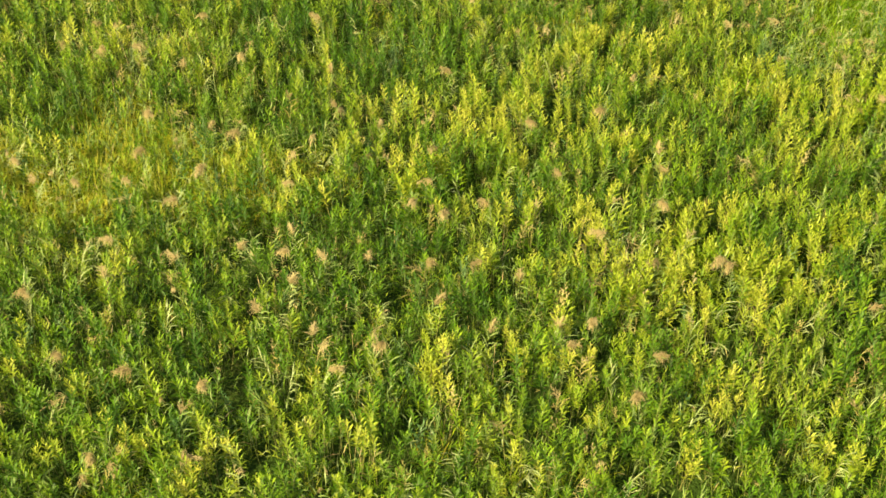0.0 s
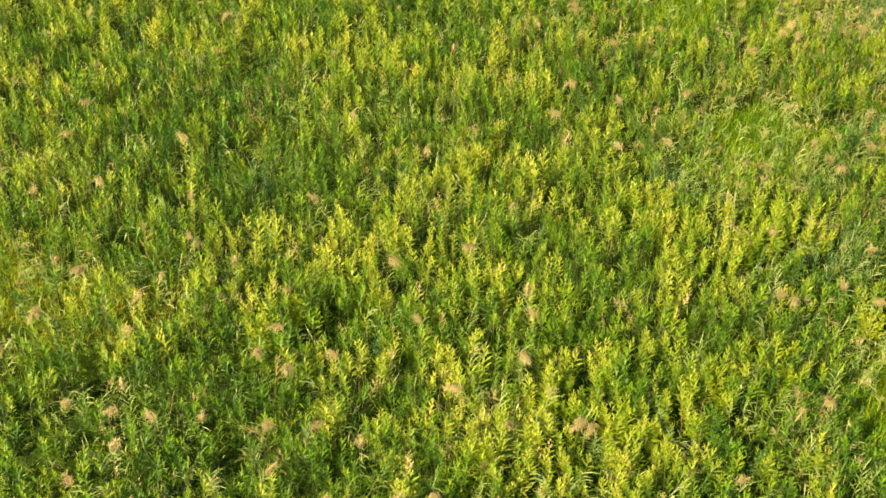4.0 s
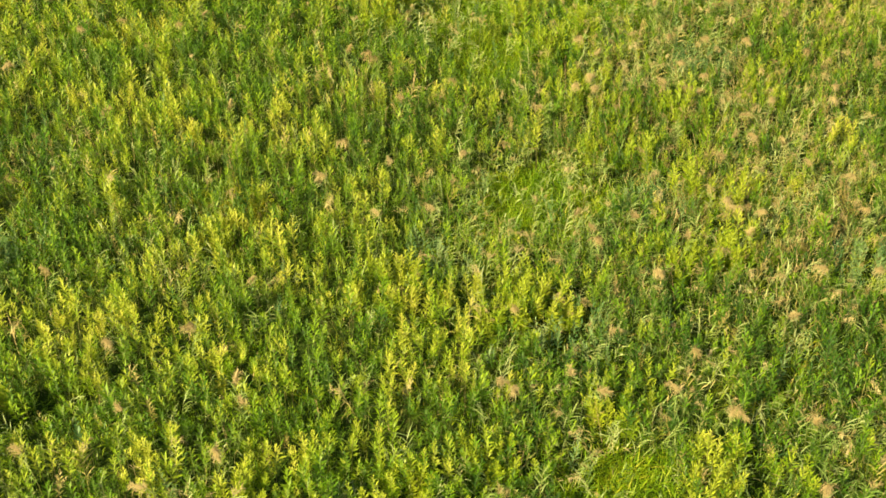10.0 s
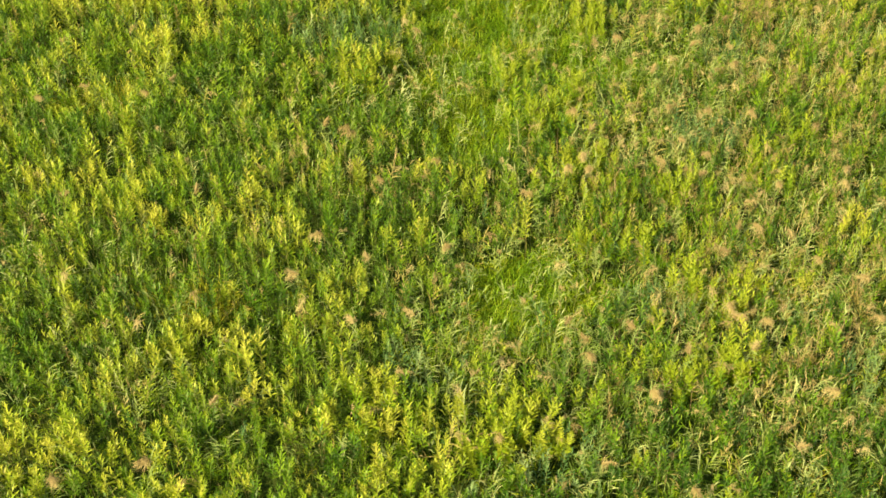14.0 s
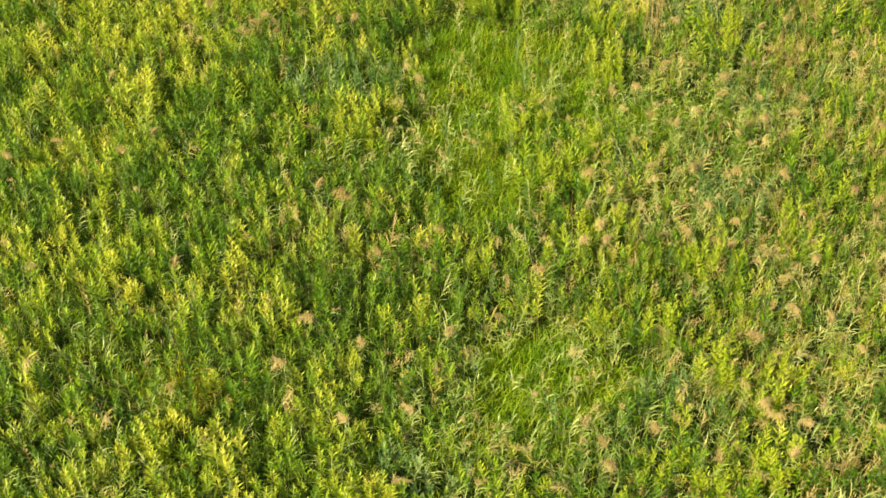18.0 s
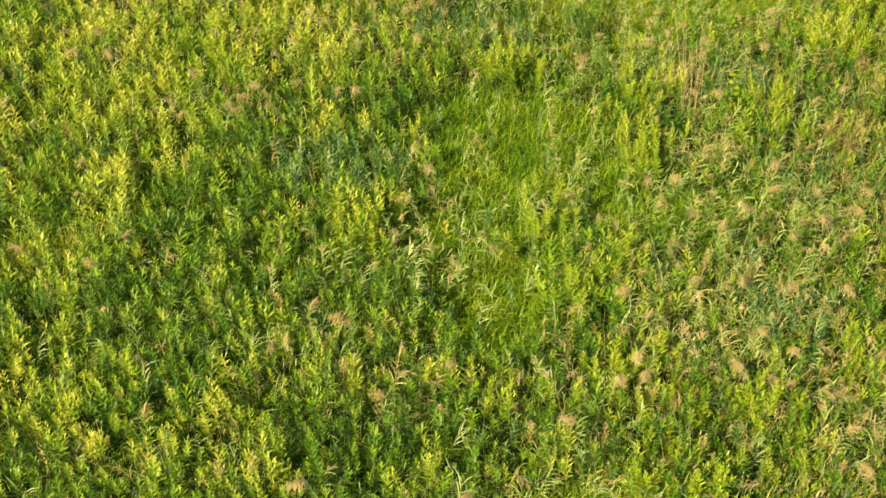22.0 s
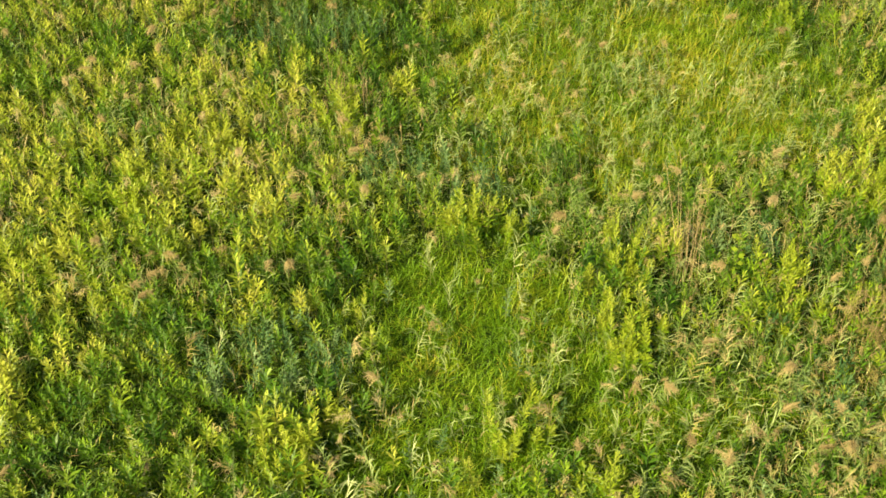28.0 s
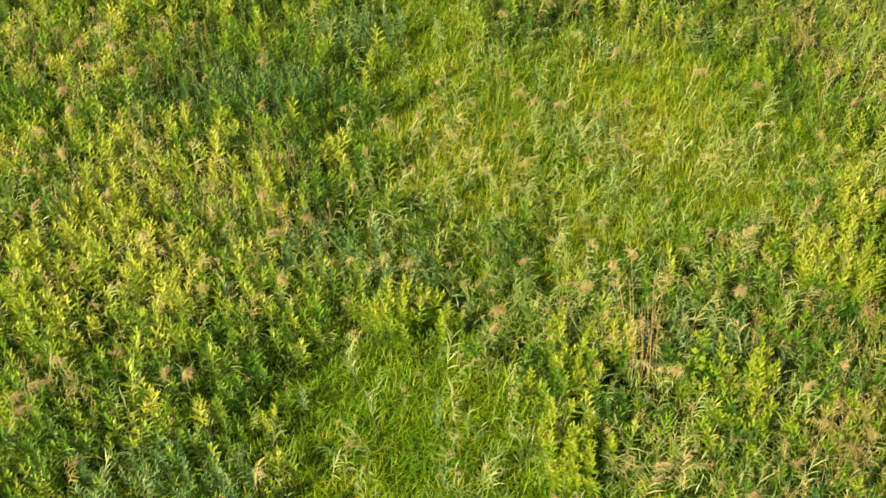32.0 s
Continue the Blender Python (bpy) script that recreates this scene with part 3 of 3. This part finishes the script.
scatter("faded_meadow_forbs", SEEDED_FORBS, P3[a], "leafy stems with faded tan tops among green ones", "meadow plants", seed=50, tint=tint[a])

# loose leaves between the stems
x, y, rs = places(12, 20)
k = rs.rand(len(x)) < (1 - 0.98 * inside(x, y, CLEARINGS)) * (1 - 0.85 * inside(x, y, BARE_GAPS)) * (1 - 0.3 * inside(x, y, REED_GLADES))
scatter("undergrowth", UNDER, np.stack([x, y], -1)[k], "loose green leaves and blades between the stems", "undergrowth", seed=40)

x, y, rs = places(18, 19)
k = rs.rand(len(x)) < np.clip(0.10 + 0.28 * np.clip((x + 1) / 2.5, 0, 1) + 0.65 * inside(x, y, STRAW_ZONES, 0.5) + 0.18 * inside(x, y, REED_GLADES), 0, 0.9) * (1 - 0.75 * inside(x, y, CLEARINGS))
scatter("fading_blades", FADING, np.stack([x, y], -1)[k], "thin pale and straw-coloured blades among the stems", "undergrowth", (0.9, 1.3), seed=58)

# grey-green bushy herbs
x, y, rs = places(30, 22)
k = rs.rand(len(x)) < 0.95 * inside(x, y, GREY_CLUMPS) + 0.02
scatter("grey_green_herbs", GREY_FORBS, np.stack([x, y], -1)[k], "bushy grey-green herbs in dense dark clumps", "meadow plants", seed=43)

# low reeds without plumes, and slender pale ones
x, y, rs = places(30, 24)
clear, glade, straw = inside(x, y, CLEARINGS), inside(x, y, REED_GLADES), inside(x, y, STRAW_ZONES, 0.5)
k = rs.rand(len(x)) < np.clip(0.20 + 0.20 * np.clip((x + 1) / 3, 0, 1) + 0.12 * glade - 0.20 * clear, 0, 0.8) * (0.35 + 0.65 * np.clip(waves(x, y, 52, 1.5) + 0.6, 0, 1))
scatter("young_reeds", BARE_REEDS, np.stack([x, y], -1)[k], "low pale-green reeds with long drooping blades", "reeds", (0.85, 1.15), seed=45)
x, y, rs = places(10, 25)
straw, glade = inside(x, y, STRAW_ZONES, 0.5), inside(x, y, REED_GLADES)
k = rs.rand(len(x)) < (0.05 + 0.12 * np.clip((x + 0.5) / 2, 0, 1) + 0.25 * straw + 0.2 * glade) * (1 - 0.7 * inside(x, y, CLEARINGS))
scatter("pale_reeds", PALE_REEDS, np.stack([x, y], -1)[k], "slender pale reeds with small faded seed heads", "reeds", seed=46)

# star-shaped low reeds, thick in the glades and on the eastern side, thin in the clearings
x, y, rs = places(22, 30)
clear, glade, straw, lush = inside(x, y, CLEARINGS), inside(x, y, REED_GLADES), inside(x, y, STRAW_ZONES, 0.5), inside(x, y, LUSH_SHADE_ZONES, 0.4)
k = rs.rand(len(x)) < np.clip(0.08 + 0.19 * np.clip((x + 0.5) / 2.5, 0, 1) + 0.26 * glade + 0.10 * straw - (0.06 + 0.12 * (y > 23)) * clear, 0, 0.85) * (1 - 0.45 * lush) * np.clip(0.75 + 0.5 * waves(x, y, 53, 1.6), 0.15, 1.2)
scatter("low_star_reeds", STAR_REEDS, np.stack([x, y], -1)[k], "low pale-green reeds with broad arching blades in stars", "reeds", (0.75, 1.2), seed=59, tint=np.clip(rs.normal(0.55, 0.26, k.sum()), -0.1, 1.1))

# grass: a low layer everywhere, denser in the clearings
x, y, rs = places(84, 26)
clear = inside(x, y, CLEARINGS)
k = rs.rand(len(x)) < np.clip(0.10 + 0.14 * np.clip((y - 15) / 2, 0, 1) + 0.9 * clear, 0, 1) * (1 - 0.8 * inside(x, y, BARE_GAPS))
scatter("meadow_grass", TUFTS, np.stack([x, y, 0.9 + 0.15 * clear], -1)[k], "fresh green meadow grass, dense in the clearings", "grass", seed=47)
x, y, rs = places(26, 29)
k = rs.rand(len(x)) < np.clip(0.12 + 0.4 * inside(x, y, CLEARINGS) + 0.4 * inside(x, y, REED_GLADES), 0, 1)
scatter("long_meadow_grass", LONG_TUFTS, np.stack([x, y], -1)[k], "longer arching green grass between the stems", "grass", seed=57)
x, y, rs = places(64, 27)
clear = inside(x, y, CLEARINGS)
k = rs.rand(len(x)) < (0.95 - 0.6 * clear) * inside(x, y, YELLOW_GRASS, 0.5) + (0.05 + 0.08 * (y > 23)) * clear + 0.02
scatter("yellow_grass", YELLOW_TUFTS, np.stack([x, y], -1)[k], "fine yellow-green grass in soft drifts", "grass", seed=48)
x, y, rs = places(16, 28)
k = rs.rand(len(x)) < (0.03 + 0.6 * inside(x, y, STRAW_ZONES, 0.5)) * (1 - inside(x, y, CLEARINGS))
scatter("dead_meadow_stalks", STALKS, np.stack([x, y], -1)[k], "dry brown dead stalks between faded plants", "dead stalks", seed=49)


# the meadow goes on around the strip, sparser with distance
def wide_clump(rng, leaves=12):
    """A coarse leafy clump for the meadow that lies off the strip."""
    p = Piece()
    for k in range(leaves):
        z = 0.1 + 0.5 * k / leaves
        ln = rng.uniform(0.15, 0.27)
        p.leaf((rng.gauss(0, 0.13), rng.gauss(0, 0.13), z), k * 2.4 + rng.uniform(-0.4, 0.4), rng.uniform(0.1, 1.1), ln, ln * rng.uniform(0.22, 0.32), rng.choice((M_LEAF, M_LEAF, M_LEAF, M_LEAF, M_LEAF, M_YOUNG, M_DRY)), 0.2)
    return p


rs = np.random.RandomState(66)
x, y = rs.uniform(-40, 36, 84000), rs.uniform(-22, 56, 84000)
away = np.full(len(x), 99.0)
for cx, near_y, far_y in STRIP:
    side = np.abs(x - cx) - (5.2 + 0.27 * np.clip(y - near_y, 0, far_y - near_y))
    away = np.minimum(away, np.hypot(np.maximum(side, 0), np.maximum(0, np.maximum(near_y - y, y - far_y))))
k = ~in_strip(x, y, 0.85) & (rs.rand(len(x)) < np.clip(1.25 - away / 11, 0.16, 1))
WIDE = [wide_clump(R) for _ in range(6)]
scatter("outer_meadow", WIDE, np.stack([x, y, np.clip(1.0 + away / 14, 1, 1.9)], -1)[k], "leafy green meadow growth spreading out in every direction", "meadow plants", seed=67, tint=np.clip(0.5 + 0.35 * waves(x, y, 68, 3.0), 0, 1)[k])


# ---------------------------------------------------------------- single plants
def part(name, me, parent, label=""):
    ob = new(name, me)
    ob.parent = parent
    return tagged(ob, label) if label else ob


def split(piece):
    """The pieces of a plant by their tags, each a mesh of its own."""
    v, q, m = piece.arrays()
    tags = np.array(piece.t)
    for tag in dict.fromkeys(piece.t):
        sel = tags == tag
        ids, inv = np.unique(q[sel], return_inverse=True)
        name = tag.split("#")[0]
        yield name, mesh_from(name, v[ids], inv.reshape(-1, 4).astype(np.int32), m[sel], np.full(len(ids), 0.5))


PART_LABELS = {"plume": "soft tan seed head", "crown": "yellow-green crown of young leaves"}


def plant(name, piece, label, category, group):
    root = new(name)
    root.empty_display_size = 0.05
    tagged(root, label, category, group)
    for tag, me in split(piece):
        part(tag, me, root, PART_LABELS.get(tag, ""))
    return root


def standing(px, py, turn, size, lean=(0, 0)):
    z = float(height_at(np.array([px]), np.array([py]))[0]) - 0.01
    return pose(px, py, z, lean[0], lean[1], turn) @ Matrix.Diagonal((size, size, size, 1))


def spread(makers, spots, rng, sizes=(0.9, 1.1), lean=6):
    """Sets copies of the plants at the spots; each maker builds the first of its kind."""
    first = [None] * len(makers)
    for n, (px, py) in enumerate(spots):
        k = n % len(makers)
        m = standing(px, py, rng.uniform(0, 360), rng.uniform(*sizes), (rng.gauss(0, lean), rng.gauss(0, lean)))
        if first[k] is None:
            first[k] = makers[k]()
            first[k].matrix_basis = m
        else:
            copy_thing(first[k], m @ Matrix.Diagonal([1 / c for c in first[k].matrix_basis.to_scale()] + [1]))


# plumed reeds: a few at known spots, the rest in loose drifts
KNOWN_REEDS = [(-5.5, 6.1), (-7.2, 6.4), (-7.5, 6.1), (-3.0, 7.6), (-8.1, 5.4), (-4.6, 5.1), (-8.8, 6.5), (-9.5, 12.2), (-10.9, 11.7), (-9.9, 9.5),
               (-0.9, 14.6), (-1.4, 13.4), (1.2, 8.7), (0.7, 8.5), (-2.4, 8.1), (1.9, 9.6), (-1.1, 11.8), (-1.1, 13.0), (2.5, 11.5), (3.6, 17.4),
               (4.5, 17.6), (3.8, 14.9), (-5.6, 17.2), (-4.7, 17.5), (0.6, 6.4), (0.1, 13.4), (-2.5, 23.0), (-3.7, 20.0), (6.6, 24.9), (7.0, 25.5)]
x, y, rs = places(1.6, 61, margin=0.0)
clear, glade, straw, gold = inside(x, y, CLEARINGS), inside(x, y, REED_GLADES), inside(x, y, STRAW_ZONES, 0.5), inside(x, y, GOLD_ZONES)
near = np.clip((-x - 1.0) / 4, 0, 1) * np.clip((11 - y) / 3, 0, 1)
k = rs.rand(len(x)) < np.clip(0.12 + 0.15 * waves(x, y, 62, 2.5) + 0.45 * near + 0.22 * glade + 0.4 * straw + 0.20 * np.clip((x + 1) / 3, 0, 1), 0.02, 0.9) * (1 - 0.8 * clear)
spots = KNOWN_REEDS + [(float(a), float(b)) for a, b in zip(x[k], y[k])]
rng = random.Random(63)
spread([lambda p=p: plant("reed", p, "green meadow reed with drooping blades and a tan plume", "reed", "plumed reeds in the meadow") for p in REEDS], spots[:300], rng)


# single low reeds in the glades
x, y, rs = places(5.0, 64, margin=0.0)
k = (x > -0.8) & (x < 5.0) & (rs.rand(len(x)) < np.clip(0.1 + 0.4 * inside(x, y, REED_GLADES) + 0.06 * inside(x, y, CLEARINGS), 0, 1))
spots = [(float(a), float(b)) for a, b in zip(x[k], y[k])]
rng.shuffle(spots)
spread([lambda p=p: plant("young_reed", p, "low young reed with pale arching blades above the grass", "reed", "low young reeds") for p in STAR_REEDS], spots[:170], rng, (0.9, 1.3), 5)


# goldenrod clumps: shoots from one root, each with its leaves
def goldenrod_clump(seed, shoots, width):
    rng = random.Random(seed)
    root = new("goldenrod_clump")
    root.empty_display_size = 0.1
    tagged(root, "bright yellow-green bushy clump of leafy goldenrod shoots", "goldenrod", "goldenrod clumps in the meadow")
    for s in range(shoots):
        r, t = width * math.sqrt(rng.random()), rng.uniform(0, 6.28)
        piece = forb(rng, 44, rng.uniform(0.85, 1.1) * (1 - 0.2 * r / width), M_GOLD if s % 3 == 0 else M_YOUNG, M_GOLD, 0.35, 0.12, 0.25, 1)
        meshes = dict(split(piece))
        shoot = part("shoot", meshes["stem"], root)
        shoot.matrix_basis = pose(r * math.cos(t), r * math.sin(t), 0, -12 * r / width * math.sin(t), 12 * r / width * math.cos(t), 0)
        part("leaves", meshes["foliage"], shoot)
        part("crown", meshes["crown"], shoot, "golden crown leaves")
    return root


CLUMPS = [(2.8, 7.0), (0.9, 10.2), (0.6, 10.0), (1.2, 10.3), (1.25, 18.45), (1.85, 16.9), (1.5, 16.7), (2.95, 19.85), (2.65, 19.8), (2.4, 13.9), (1.9, 15.4), (2.4, 15.7), (-1.5, 17.8), (-1.2, 18.3), (2.0, 8.4), (-3.5, 11.5), (4.9, 20.8), (0.8, 22.0), (2.8, 21.3), (2.7, 20.9), (-1.1, 24.2),
          (-2.5, 7.0), (-1.6, 6.6), (-3.2, 6.2), (-0.8, 7.0), (0.3, 7.6), (3.9, 11.3), (3.3, 11.0), (-3.9, 22.4), (-3.2, 23.6), (6.4, 22.4), (6.8, 24.0), (6.3, 26.9), (1.1, 21.9),
          (2.6, 14.8), (5.2, 15.3), (3.6, 12.8), (3.8, 14.9), (4.1, 12.5), (6.3, 22.6), (5.2, 16.0), (3.0, 13.6), (5.0, 20.2), (-6.0, 8.4), (-1.0, 10.6), (3.0, 7.6), (2.2, 17.3)]
spread([lambda k=k: goldenrod_clump(70 + k, 9 + k, 0.26 + 0.03 * k) for k in range(5)], CLUMPS, random.Random(71), (0.85, 1.08), 3)


# dry stalk clumps
def dry_clump(seed, stalks, height, turn=None):
    rng = random.Random(seed)
    root = new("dry_stalk_clump")
    tagged(root, "tall clump of dry straw-brown dead stalks", "dead stalks", "dry stalk clumps")
    for s in range(stalks):
        v, q, m = dead_stalk(rng, height * rng.uniform(0.6, 1.1), 0.2 * height, turn, 5 if s % 2 else 2, rng.uniform(0.0035, 0.006)).arrays()
        st = part("stalk", mesh_from("stalk", v, q, m, np.full(len(v), rng.random())), root)
        st.matrix_basis = pose(rng.gauss(0, 0.10), rng.gauss(0, 0.08), 0, rng.gauss(0, 5), rng.gauss(0, 6), 0)
    return root


def dry_kind(k):
    return dry_clump(80 + k, (17, 10, 8)[k], (1.9, 1.0, 0.8)[k], (3.3, None, None)[k])


TALL_DRY = dry_kind(0)
TALL_DRY.matrix_basis = standing(3.72, 21.15, 0, 1.0)
spread([lambda k=k: dry_kind(k) for k in (1, 2)],
       [(-1.0, 24.5), (-3.4, 6.8), (-0.7, 24.6), (-3.2, 7.0), (-1.3, 24.7), (5.6, 11.8), (5.8, 19.7), (5.5, 12.3), (4.9, 11.3), (4.3, 13.2), (5.6, 20.0)], random.Random(81), (0.9, 1.15), 3)


# single leafy stems along the middle of the strip
x, y, rs = places(2.4, 91, margin=0.0)
k = (np.abs(x + 0.15) < 3.2) & (rs.rand(len(x)) < (1 - inside(x, y, CLEARINGS)) * (1 - inside(x, y, REED_GLADES)))
spots = [(float(a), float(b)) for a, b in zip(x[k], y[k])]
spread([lambda p=p: plant("leafy_stem", p, "tall single leafy green stem above its neighbours", "meadow plant", "tall leafy stems") for p in FORBS[:4]], spots[:210], random.Random(92), (1.02, 1.2), 4)


# bright broad-leaved herbs
def broad_herb(seed):
    rng = random.Random(seed)
    root = new("broad_leaved_herb")
    tagged(root, "low herb with a few bright broad green leaves", "meadow plant", "broad-leaved herbs")
    for s in range(6):
        p = Piece()
        p.stem([(0, 0, 0), (0.02, 0.01, 0.25), (0.05, 0.0, 0.5 + 0.05 * s)], 0.004, 0.002, M_STEM)
        top = Vector((0.05, 0, 0.5 + 0.05 * s))
        for j in (-0.5, 0.0, 0.5):
            p.leaf(top, j, rng.uniform(0.0, 0.4), 0.085, 0.05, M_YOUNG, 0.1)
        v, q, m = p.arrays()
        ob = part("leaf", mesh_from("leaf", v, q, m, np.full(len(v), 0.7)), root)
        ob.matrix_basis = pose(0, 0, 0, 0, 0, s * 61 + rng.uniform(-15, 15))
    return root


spread([lambda k=k: broad_herb(95 + k) for k in range(1)], [(4.25, 20.9), (4.4, 21.3)], random.Random(96), (0.9, 1.1), 3)
